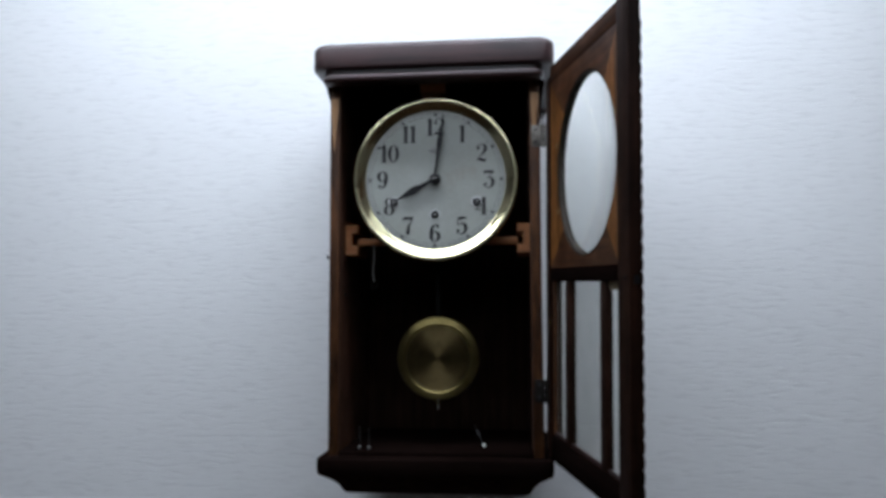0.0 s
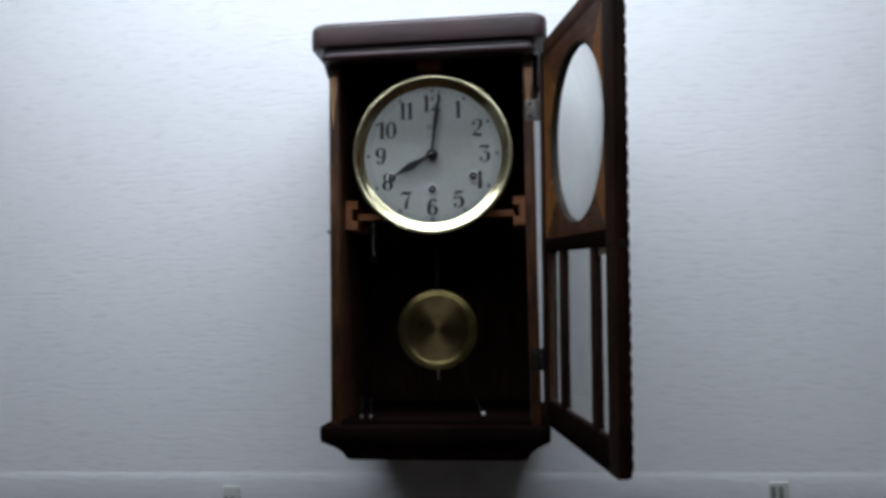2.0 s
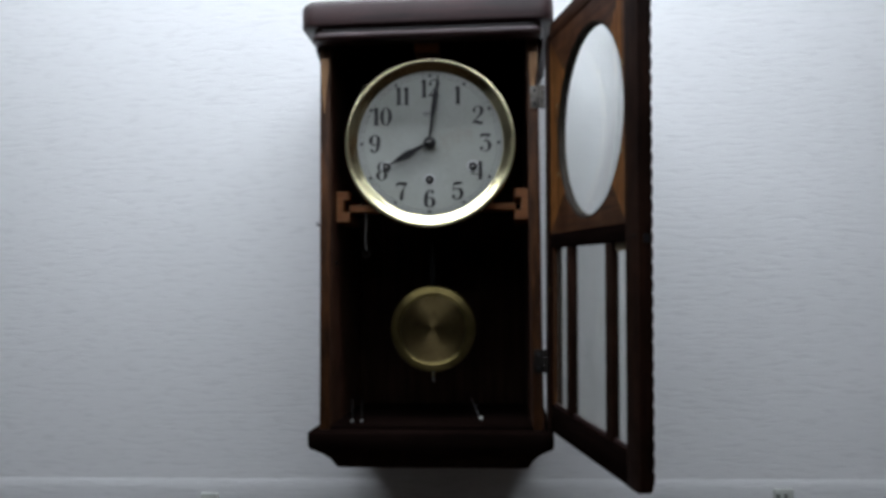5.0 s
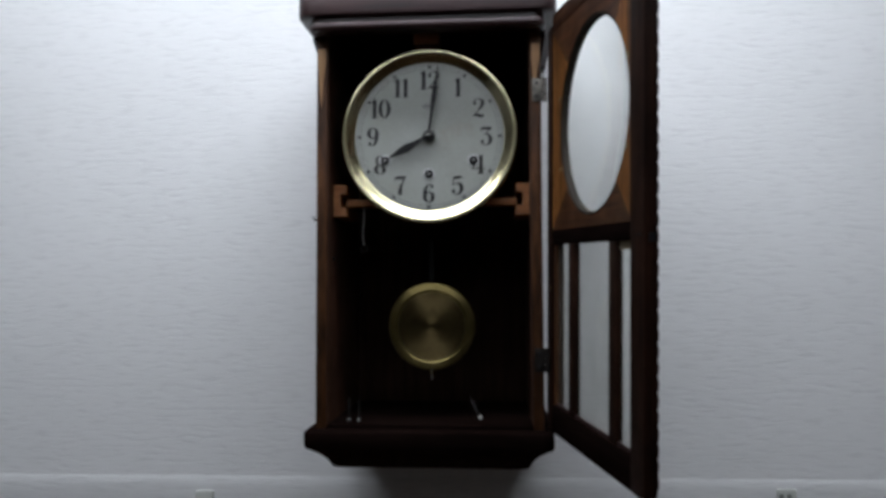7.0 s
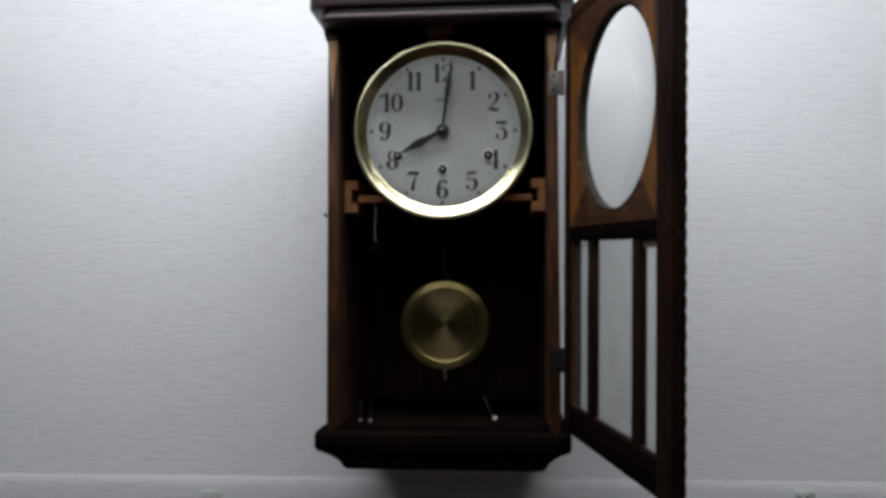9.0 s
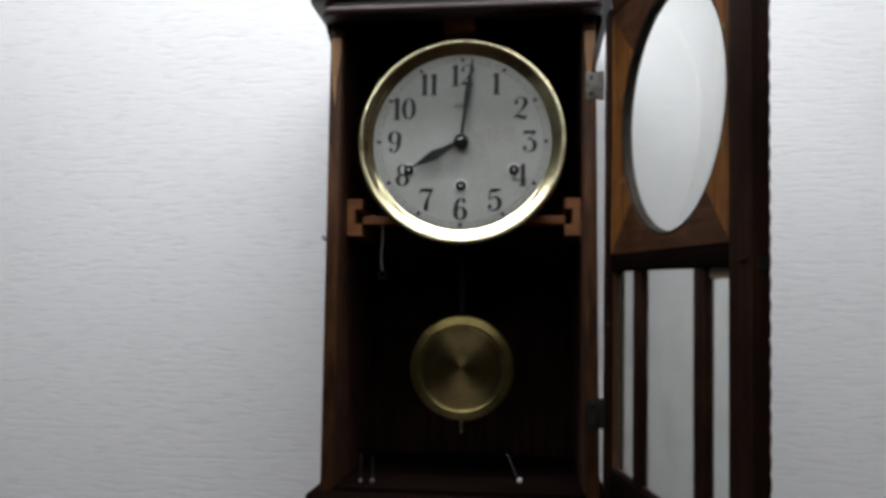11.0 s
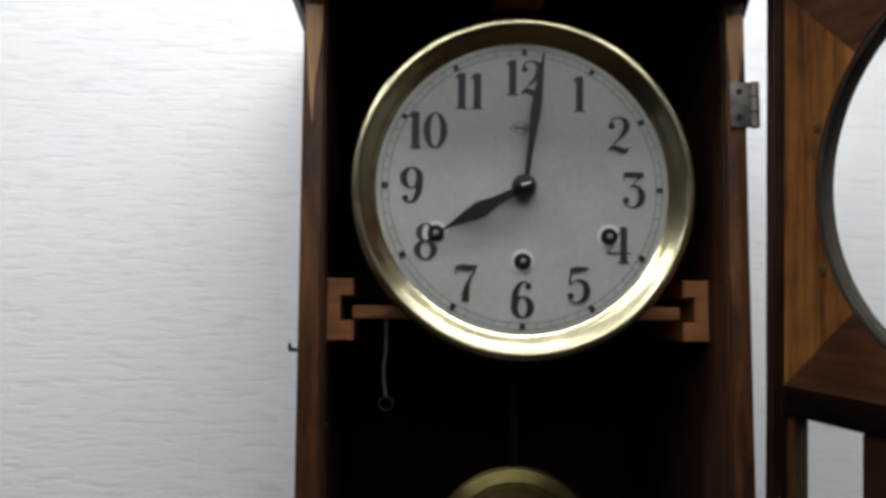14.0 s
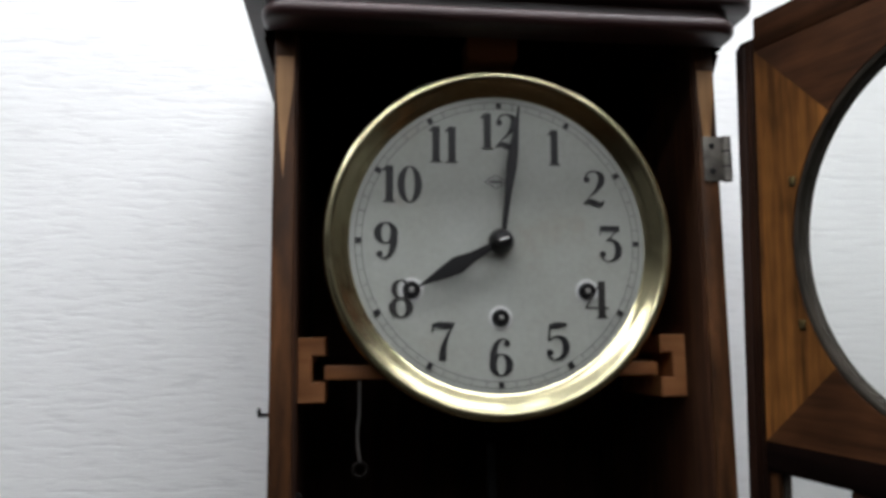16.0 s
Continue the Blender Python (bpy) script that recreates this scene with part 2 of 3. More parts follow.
def lathe(profile, centre, steps=96, closed=False):
    """A profile of (radius, y) turned round the y axis through centre."""
    bm = bmesh.new()
    rings = []
    for r, y in profile:
        if r < 1e-6:
            rings.append([bm.verts.new((centre[0], centre[1] + y, centre[2]))])
        else:
            rings.append([bm.verts.new((centre[0] + r * math.cos(math.tau * i / steps), centre[1] + y, centre[2] + r * math.sin(math.tau * i / steps))) for i in range(steps)])
    pairs = list(zip(rings, rings[1:])) + ([(rings[-1], rings[0])] if closed else [])
    for a, b in pairs:
        for i in range(steps):
            j = (i + 1) % steps
            if len(a) == 1 and len(b) == 1:
                continue
            if len(a) == 1:
                bm.faces.new((a[0], b[i], b[j]))
            elif len(b) == 1:
                bm.faces.new((a[i], a[j], b[0]))
            else:
                bm.faces.new((a[i], a[j], b[j], b[i]))
    bmesh.ops.recalc_face_normals(bm, faces=bm.faces)
    return bm


def rod(p, q, r, bm=None, sides=12, r2=None):
    bm = bm or bmesh.new()
    p, q = Vector(p), Vector(q)
    m = Matrix.Translation((p + q) / 2) @ (q - p).to_track_quat("Z", "Y").to_matrix().to_4x4()
    bmesh.ops.create_cone(bm, cap_ends=True, segments=sides, radius1=r, radius2=r if r2 is None else r2, depth=(q - p).length, matrix=m)
    return bm


def torus(centre, big, small, axis="y", bm=None, a=28, b=10):
    bm = bm or bmesh.new()
    grid = []
    for i in range(a):
        t = math.tau * i / a
        row = []
        for j in range(b):
            s = math.tau * j / b
            d, h = big + small * math.cos(s), small * math.sin(s)
            v = {"y": (d * math.cos(t), h, d * math.sin(t)), "x": (h, d * math.cos(t), d * math.sin(t)), "z": (d * math.cos(t), d * math.sin(t), h)}[axis]
            row.append(bm.verts.new(Vector(centre) + Vector(v)))
        grid.append(row)
    for i in range(a):
        for j in range(b):
            bm.faces.new((grid[i][j], grid[(i + 1) % a][j], grid[(i + 1) % a][(j + 1) % b], grid[i][(j + 1) % b]))
    bmesh.ops.recalc_face_normals(bm, faces=bm.faces)
    return bm


def mesh_of(name, bm, mat, smooth=35):
    me = bpy.data.meshes.new(name)
    for e in bm.edges:
        e.smooth = len(e.link_faces) == 2 and e.calc_face_angle(3.2) < radians(smooth)
    for f in bm.faces:
        f.smooth = True
    bm.to_mesh(me)
    bm.free()
    me.materials.append(mat)
    return me


def part(name, bm, mat, parent=None, label="", smooth=35):
    """Links a bmesh as one mesh object under a thing or a part. Places are those of the parent's own space if it is the door, else the world's."""
    ob = new(name, mesh_of(name, bm, mat, smooth))
    if parent is not None:
        ob.parent = parent
        if not parent.get("own_space"):
            ob.matrix_parent_inverse = parent.matrix_basis.inverted()
    if label:
        tagged(ob, label)
    return ob


def structure(name, bm, mat, label, category):
    return tagged(part(name, bm, mat), label, category, kind="structure")


# ---- the room ----
WALL = 0.10
RX0, RX1, RY0 = -3.6, 3.6, -6.0
structure("wall_north", box(RX0, RX1, WALL, WALL + 0.12, 0, TOP), PAPER, "white wall papered with level brushed streaks", "wall")
# South wall and floor are unseen; their dark colours keep bounce on the clock low.
structure("wall_south", box(RX0, RX1, RY0 - 0.12, RY0, 0, TOP), DRAB, "assumed drab wall across the room, unseen", "wall")
structure("wall_west", box(RX0 - 0.12, RX0, RY0 - 0.12, WALL + 0.12, 0, TOP), PAPER, "white papered side wall", "wall")
structure("wall_east", box(RX1, RX1 + 0.12, RY0 - 0.12, WALL + 0.12, 0, TOP), PAPER, "white papered side wall", "wall")
structure("floor", box(RX0 - 0.12, RX1 + 0.12, RY0 - 0.12, WALL + 0.12, -0.1, 0), FLOOR, "brown wooden floor of the room", "floor")
structure("ceiling", box(RX0 - 0.12, RX1 + 0.12, RY0 - 0.12, WALL + 0.12, TOP, TOP + 0.1), CEIL, "plain white painted ceiling", "ceiling")
rail = prism([(WALL, 1.094), (WALL - 0.0008, 1.098), (WALL - 0.0012, 1.122), (WALL - 0.0016, 1.129), (WALL - 0.0013, 1.135), (WALL - 0.0006, 1.140), (WALL, 1.143)], "x", RX0, RX1)
structure("trim", rail, PAPER, "low papered ridge running level along the wall", "trim")

# two small plastic fittings low on the wall
def wall_fitting(x, top, drop, colour, label):
    """A pale rounded cap with two dark slots that begin a little under its top."""
    ob = tagged(part("wall_fitting", box(x - 0.0140, x + 0.0140, WALL - 0.007, WALL, top - 0.055, top, 0.003), colour), label, "wall fitting", "fittings low on the wall")
    for dx in (-0.0082, 0.0022):
        part("slot", box(x + dx - 0.0038, x + dx + 0.0038, WALL - 0.0074, WALL - 0.003, top - 0.050, top - drop, 0.0015), WORN_GREY, ob, "dark grey slot")


wall_fitting(-0.357, 1.1215, 0.0150, DULL_IVORY, "small pale plastic fitting low on the white wall")
wall_fitting(0.477, 1.1305, 0.0060, DULL_IVORY, "small dulled plastic fitting low on the white wall")

# ceiling lamps
def batten():
    """A batten with two tubes, its top at the origin."""
    ob = tagged(new("ceiling_light"), "white batten with lit fluorescent tubes under the ceiling", "ceiling light", "ceiling lights")
    part("housing", prism([(-0.11, 0), (-0.06, -0.05), (0.06, -0.05), (0.11, 0)], "x", -0.79, 0.79), WHITE_METAL, ob)
    for dy in (-0.055, 0.055):
        part("tube", rod((-0.75, dy, -0.075), (0.75, dy, -0.075), 0.013, sides=16), TUBE, ob)
    for s in (-1, 1):
        part("end_cap", box(s * 0.765 - 0.012, s * 0.765 + 0.012, -0.085, 0.085, -0.095, -0.045, 0.004), WHITE_METAL, ob)
    return ob


first = batten()
first.location = (*LAMPS[0], TOP)
for place in LAMPS[1:]:
    copy_thing(first, pose(*place, TOP))

# ---- the wall clock ----
clock = tagged(new("wall_clock"), "old dark mahogany pendulum wall clock with its door standing open", "wall clock")
clock.location = (0, WALL, 1.60)
HALF, JAMB, FRONT = 0.135, 0.0125, -0.118
SILL, HEAD = 1.254, 1.722
DY, DZ = -0.10, 1.60


def rounded(x, y0, y1, r, n=8):
    pts = [(-x, y1), (x, y1)]
    for sx, a0 in ((1, 0), (-1, 270)):
        for i in range(n + 1):
            a = radians(a0 - 90 * i / n)
            pts.append((sx * (x - r) + r * math.cos(a), y0 + r + r * math.sin(a)))
    return pts


for s in (-1, 1):
    x0, x1 = sorted((s * HALF, s * (HALF - JAMB)))
    part("side_panel", box(x0, x1, FRONT + 0.004, WALL - 0.001, SILL - 0.0045, HEAD + 0.008), WOOD_UP, clock)
    part("front_edge", box(x0, x1, FRONT, FRONT + 0.004, SILL - 0.0045, HEAD + 0.002, 0.0012), WOOD_EDGE, clock, "worn reddish front edge of the case")
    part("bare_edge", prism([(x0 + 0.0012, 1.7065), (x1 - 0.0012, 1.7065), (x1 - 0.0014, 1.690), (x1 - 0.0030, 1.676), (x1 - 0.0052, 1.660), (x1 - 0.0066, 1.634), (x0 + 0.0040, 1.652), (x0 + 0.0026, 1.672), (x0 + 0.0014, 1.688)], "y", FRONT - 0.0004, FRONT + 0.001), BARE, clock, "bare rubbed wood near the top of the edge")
    part("cove_moulding", prism([(s * HALF, 1.704), (s * (HALF + 0.002), 1.705), (s * (HALF + 0.004), 1.711), (s * (HALF + 0.007), 1.7205), (s * HALF, 1.7205)], "y", FRONT + 0.006, WALL - 0.001), WOOD_DULL_SHADED, clock)
for s in (-1, 1):
    x0, x1 = sorted((s * (HALF - JAMB), s * (HALF - JAMB - 0.0012)))
    part("side_lining", box(x0, x1, FRONT + 0.003, WALL - 0.0145, SILL + 0.0003, HEAD + 0.006), WOOD_LINING, clock, "reddish-brown inner face of the case side")
# Back and head boards carry the case's inner shade in their colour.
part("back_panel", box(-HALF + JAMB, HALF - JAMB, WALL - 0.014, WALL - 0.002, SILL, 1.7300), WOOD_INSIDE_SHADED, clock)
part("head_board", box(-HALF + JAMB, HALF - JAMB, -0.1395, WALL - 0.014, 1.7300, 1.7372), WOOD_INSIDE_SHADED, clock)
# Case floor, side mouldings and base board have their shade in the wood colour.
part("floor_board", box(-HALF + JAMB, HALF - JAMB, FRONT + 0.002, WALL - 0.014, SILL - 0.0044, SILL), WOOD_DULL_SHADED, clock)
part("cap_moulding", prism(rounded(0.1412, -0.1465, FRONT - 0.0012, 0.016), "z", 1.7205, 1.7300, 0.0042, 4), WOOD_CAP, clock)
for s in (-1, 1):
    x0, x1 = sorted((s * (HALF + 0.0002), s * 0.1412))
    part("side_moulding", box(x0, x1, FRONT - 0.0010, WALL - 0.001, 1.7207, 1.7299, 0.0015), WOOD_DULL_SHADED, clock)
part("cap_neck", prism(rounded(0.1400, -0.1400, WALL - 0.001, 0.014), "z", 1.7300, 1.7375), WOOD_ACROSS, clock)


def loft(levels, radius):
    """Boards of changing size one above another: (half width, front, z)."""
    bm = bmesh.new()
    loops = [[bm.verts.new((x, y, z)) for x, y in rounded(hx, fy, WALL - 0.001, radius)] for hx, fy, z in levels]
    for a, b in zip(loops, loops[1:]):
        for i in range(len(a)):
            j = (i + 1) % len(a)
            bm.faces.new((a[i], a[j], b[j], b[i]))
    bm.faces.new(loops[0])
    bm.faces.new(loops[-1])
    bmesh.ops.recalc_face_normals(bm, faces=bm.faces)
    return bm


part("cap", loft([(0.1515, -0.1455, 1.7375), (0.1535, -0.1475, 1.7390), (0.1540, -0.1480, 1.7415), (0.1540, -0.1479, 1.7620), (0.1530, -0.1465, 1.7665), (0.1505, -0.1435, 1.7695), (0.1470, -0.1400, 1.7705)], 0.020), WOOD_CAP, clock, "thick dark top board with rounded corners")
part("base_board", loft([(0.1438, -0.1388, SILL - 0.0045), (0.1453, -0.1403, SILL - 0.0053), (0.1460, -0.1410, SILL - 0.0072), (0.1460, -0.1410, 1.2340), (0.1445, -0.1390, 1.2290)], 0.012), WOOD_DULL_SHADED, clock, "dark base board with a rounded upper edge")
# Shade under the base is put into this moulding's dark wood.
part("base_moulding", loft([(0.1435, -0.137, 1.229), (0.1390, -0.134, 1.2260), (0.1310, -0.127, 1.2210), (0.1235, -0.120, 1.2140), (0.1190, -0.116, 1.2070), (0.1175, -0.114, 1.2040)], 0.012), WOOD_INSIDE_SHADED, clock)
part("hanging_block", box(-0.019, 0.013, -0.105, -0.080, 1.7150, 1.7298, 0.001), BLOCK_WOOD, clock, "small bare wooden block under the case top")

# movement, its seat and the notched blocks that carry it
seat = part("seat_board", box(-0.1060, 0.1060, -0.078, -0.052, 1.5180, 1.5265, 0.001), BLOCK_WOOD, clock, "thin bare wooden bar under the movement")
part("tongue", box(-0.1135, 0.1135, -0.052, -0.015, 1.5170, 1.5280), WOOD_INSIDE_SHADED, seat)
for s in (-1, 1):
    a, b, c = HALF - JAMB, HALF - JAMB - 0.0095, HALF - JAMB - 0.0175
    shape = [(a, 1.5045), (c, 1.5045), (c, 1.5165), (b, 1.5165), (b, 1.5325), (c, 1.5325), (c, 1.5435), (a, 1.5435)]
    part("notched_block", prism([(s * x, z) for x, z in shape], "y", -0.086, -0.012, 0.0008, 1), BLOCK_WOOD, clock, "reddish bare wood block with a notch")
part("movement", box(-0.060, 0.060, -0.084, -0.020, 1.5285, 1.655, 0.003), DULL_BRASS, clock, "brass clock movement behind the dial")
for x, z in ((-0.05, 1.54), (0.05, 1.54), (-0.05, 1.645), (0.05, 1.645)):
    part("pillar", rod((x, -0.098, z), (x, -0.082, z), 0.004), DULL_BRASS, clock)

# dial
C = (0, DY, DZ)
dial = part("dial", lathe([(0, 0), (0.0935, 0), (0.0935, 0.0015), (0, 0.0015)], C, 96), DIAL, clock, "silvered dial with black numerals, yellowed in places")
bezel = part("bezel", lathe([(0.0922, 0.0005), (0.0916, -0.0008), (0.0920, -0.0012), (0.0948, -0.0024), (0.0964, -0.0034), (0.0981, -0.0045), (0.0998, -0.0057), (0.1010, -0.0065), (0.1018, -0.0069), (0.1026, -0.0071), (0.1048, -0.0072), (0.1058, -0.0070), (0.1065, -0.0064), (0.1070, -0.0053), (0.1072, -0.0038), (0.1072, 0.0040), (0.1030, 0.0140), (0.1000, 0.0140), (0.0990, 0.0020)], C, 128, True), BRASS, clock, "polished yellow brass bezel ring")


def ring(r0, r1, y):
    bm = bmesh.new()
    k = 120
    a = [bm.verts.new((r0 * math.cos(math.tau * i / k), y, DZ + r0 * math.sin(math.tau * i / k))) for i in range(k)]
    b = [bm.verts.new((r1 * math.cos(math.tau * i / k), y, DZ + r1 * math.sin(math.tau * i / k))) for i in range(k)]
    for i in range(k):
        bm.faces.new((a[i], b[i], b[(i + 1) % k], a[(i + 1) % k]))
    bmesh.ops.recalc_face_normals(bm, faces=bm.faces)
    return bm


def turned(bm, turn):
    bmesh.ops.transform(bm, matrix=Matrix.Translation(C) @ Matrix.Rotation(turn, 4, "Y") @ Matrix.Translation((-C[0], -C[1], -C[2])), verts=bm.verts)
    return bm


part("minute_track", ring(0.0838, 0.0842, DY - 0.0004), GREY_INK, dial)
part("minute_track", ring(0.0878, 0.0882, DY - 0.0004), GREY_INK, dial)
ticks = bmesh.new()
for i in range(60):
    if i % 5:
        t = bmesh.new()
        box(-0.00018, 0.00018, DY - 0.0005, DY - 0.0002, DZ + 0.0838, DZ + 0.0882, bm=t)
        turned(t, math.tau * i / 60)
        me = bpy.data.meshes.new("tick")
        t.to_mesh(me)
        t.free()
        ticks.from_mesh(me)
        bpy.data.meshes.remove(me)
tagged(part("minute_track", ticks, GREY_INK, dial), kind="stuff")
for h in range(12):
    part("hour_dot", turned(box(-0.0016, 0.0016, DY - 0.0009, DY - 0.0002, DZ + 0.0842, DZ + 0.0878), math.tau * h / 12), INK, dial)


# Figures with heavy stems and hairlines: strokes of (x, z, width) in a box one unit high.
def blob(bm, x, z, r):
    bm.faces.new([bm.verts.new((x + r * math.cos(math.tau * i / 14), 0, z + r * math.sin(math.tau * i / 14))) for i in range(14)])


def stroke(bm, pts, steps=8):
    """A ribbon through the points, smooth between them, each with its own width."""
    pts = [Vector(p) for p in pts]
    if len(pts) > 2:
        line = []
        ext = [2 * pts[0] - pts[1]] + pts + [2 * pts[-1] - pts[-2]]
        for a, b, c, d in zip(ext, ext[1:], ext[2:], ext[3:]):
            for i in range(steps):
                t = i / steps
                line.append(0.5 * (2 * b + (c - a) * t + (2 * a - 5 * b + 4 * c - d) * t * t + (3 * b - 3 * c + d - a) * t ** 3))
        line.append(pts[-1])
    else:
        line = pts
    sides = []
    for i, p in enumerate(line):
        q, r = line[max(i - 1, 0)], line[min(i + 1, len(line) - 1)]
        d = Vector((r.x - q.x, r.y - q.y))
        n = Vector((-d.y, d.x)).normalized() * p.z * 0.54
        sides.append((bm.verts.new((p.x + n.x, 0, p.y + n.y)), bm.verts.new((p.x - n.x, 0, p.y - n.y))))
    for (a, b), (c, d) in zip(sides, sides[1:]):
        bm.faces.new((a, b, d, c))


def oval(bm, cx, cz, rx, rz, thick, thin):
    """An upright oval, heavy at its sides."""
    k, out, inn = 36, [], []
    for i in range(k):
        c, s = math.cos(math.tau * i / k), math.sin(math.tau * i / k)
        out.append(bm.verts.new((cx + rx * c, 0, cz + rz * s)))
        inn.append(bm.verts.new((cx + (rx - thick) * c, 0, cz + (rz - thin) * s)))
    for i in range(k):
        bm.faces.new((out[i], out[(i + 1) % k], inn[(i + 1) % k], inn[i]))


def six(bm, s):
    oval(bm, 0, -0.20 * s, 0.32, 0.30, 0.20, 0.045)
    stroke(bm, [(-0.215 * s, -0.18 * s, 0.17), (-0.20 * s, 0.12 * s, 0.17), (-0.10 * s, 0.38 * s, 0.11), (0.06 * s, 0.475 * s, 0.04), (0.19 * s, 0.42 * s, 0.04)])
    blob(bm, 0.16 * s, 0.36 * s, 0.085)


def figure(bm, ch):
    """Draws one figure round the origin and returns its width."""
    if ch == "0":
        oval(bm, 0, 0, 0.33, 0.5, 0.20, 0.04)
        return 0.62
    if ch == "1":
        stroke(bm, [(0.02, -0.48, 0.19), (0.02, 0.5, 0.19)])
        stroke(bm, [(-0.16, 0.36, 0.05), (-0.03, 0.44, 0.09), (0.02, 0.50, 0.05)])
        stroke(bm, [(-0.14, -0.48, 0.04), (0.18, -0.48, 0.04)])
        return 0.36
    if ch == "2":
        stroke(bm, [(-0.25, 0.24, 0.05), (-0.17, 0.43, 0.05), (0.02, 0.48, 0.05), (0.19, 0.38, 0.15), (0.20, 0.18, 0.17), (0.06, -0.05, 0.09), (-0.14, -0.25, 0.03), (-0.27, -0.42, 0.025)])
        blob(bm, -0.20, 0.25, 0.09)
        stroke(bm, [(-0.29, -0.44, 0.05), (-0.16, -0.36, 0.12), (0.0, -0.40, 0.16), (0.16, -0.45, 0.13), (0.29, -0.33, 0.03)])
        return 0.60
    if ch == "3":
        stroke(bm, [(-0.26, 0.42, 0.14), (0.28, 0.42, 0.14)])
        stroke(bm, [(-0.26, 0.44, 0.03), (-0.27, 0.24, 0.03)])
        stroke(bm, [(0.26, 0.45, 0.04), (-0.05, 0.10, 0.04)])
        stroke(bm, [(-0.10, 0.10, 0.05), (0.10, 0.09, 0.08), (0.22, -0.08, 0.17), (0.20, -0.32, 0.16), (0.02, -0.47, 0.05), (-0.18, -0.44, 0.04), (-0.27, -0.30, 0.04)])
        blob(bm, -0.21, -0.29, 0.09)
        return 0.60
    if ch == "4":
        stroke(bm, [(0.13, -0.47, 0.18), (0.13, 0.5, 0.18)])
        stroke(bm, [(0.10, 0.48, 0.04), (-0.32, -0.22, 0.04)])
        stroke(bm, [(-0.33, -0.22, 0.045), (0.33, -0.22, 0.045)])
        stroke(bm, [(-0.03, -0.48, 0.04), (0.29, -0.48, 0.04)])
        return 0.66
    if ch == "5":
        stroke(bm, [(-0.22, 0.40, 0.10), (-0.02, 0.43, 0.15), (0.27, 0.46, 0.06)])
        stroke(bm, [(-0.20, 0.44, 0.05), (-0.24, 0.02, 0.05)])
        stroke(bm, [(-0.24, 0.02, 0.04), (-0.04, 0.13, 0.05), (0.16, 0.06, 0.14), (0.23, -0.14, 0.18), (0.16, -0.36, 0.13), (-0.04, -0.47, 0.05), (-0.22, -0.42, 0.04), (-0.27, -0.30, 0.04)])
        blob(bm, -0.21, -0.29, 0.09)
        return 0.60
    if ch == "6":
        six(bm, 1)
        return 0.62
    if ch == "7":
        stroke(bm, [(-0.28, 0.38, 0.04), (-0.16, 0.44, 0.13), (0.08, 0.42, 0.15), (0.28, 0.48, 0.05)])
        stroke(bm, [(-0.28, 0.48, 0.035), (-0.29, 0.24, 0.035)])
        stroke(bm, [(0.28, 0.48, 0.04), (0.10, 0.14, 0.07), (0.0, -0.16, 0.15), (-0.03, -0.49, 0.19)])
        return 0.60
    if ch == "8":
        oval(bm, 0, 0.24, 0.26, 0.26, 0.15, 0.04)
        oval(bm, 0, -0.23, 0.32, 0.27, 0.19, 0.04)
        return 0.62
    six(bm, -1)
    return 0.62


def numeral(text, x, z, height, tone):
    """Upright figures on the dial, centred at (x, z) from its middle."""
    bm, parts, wide = bmesh.new(), [], 0.0
    for ch in text:
        one = bmesh.new()
        w = figure(one, ch)
        parts.append((one, wide + w / 2))
        wide += w + 0.07
    for one, at in parts:
        for v in one.verts:
            v.co.x += at - (wide - 0.07) / 2
        me = bpy.data.meshes.new("one")
        one.to_mesh(me)
        one.free()
        bm.from_mesh(me)
        bpy.data.meshes.remove(me)
    for i, f in enumerate(bm.faces):
        lift = 0.00002 * (i % 7)
        for v in f.verts:
            v.co.y = DY - 0.0005 - lift if v.co.y == 0 else v.co.y
    for v in bm.verts:
        v.co.x, v.co.z = x + v.co.x * height, DZ + z + v.co.z * height
        v.co.y = min(v.co.y, DY - 0.0005)
    bmesh.ops.recalc_face_normals(bm, faces=bm.faces)
    return part("numeral", bm, tone, dial)


for h in range(1, 13):
    a = math.tau * h / 12
    numeral(str(h), 0.0695 * math.sin(a), 0.0695 * math.cos(a), 0.0228, WORN_INK if h in (4, 8) else INK)

# pale maker's mark: a plain lozenge with a bar
mark = bmesh.new()
for p, q in (((-0.007, 0), (0, 0.0042)), ((0, 0.0042), (0.007, 0)), ((0.007, 0), (0, -0.0042)), ((0, -0.0042), (-0.007, 0))):
    stroke(mark, [(p[0] - 0.002, p[1] + 0.0375, 0.0005), (q[0] - 0.002, q[1] + 0.0375, 0.0005)])
stroke(mark, [(-0.006, 0.0375, 0.0016), (0.002, 0.0375, 0.0016)])
for v in mark.verts:
    v.co.y, v.co.z = DY - 0.0004, v.co.z + DZ
part("emblem", mark, GREY_INK, dial, "faint lozenge-shaped mark")


# winding holes with their square arbors
for x, z in ((-0.054, -0.0295), (0.0, -0.046), (0.054, -0.0295)):
    c = (x, DY, DZ + z)
    part("worn_halo", lathe([(0.0050, -0.0003), (0.0070, -0.0003), (0.0074, -0.0001)], c, 32), PALE, dial, "bright worn patch round the winding hole")
    hole = part("winding_hole", lathe([(0, -0.0006), (0.0036, -0.0006), (0.0046, -0.0016), (0.0052, -0.0012), (0.0054, 0.0)], c, 28), BLUED, dial)
    part("arbor", box(x - 0.0014, x + 0.0014, DY - 0.0035, DY, DZ + z - 0.0014, DZ + z + 0.0014, 0.0003), STEEL, hole, "steel winding square")


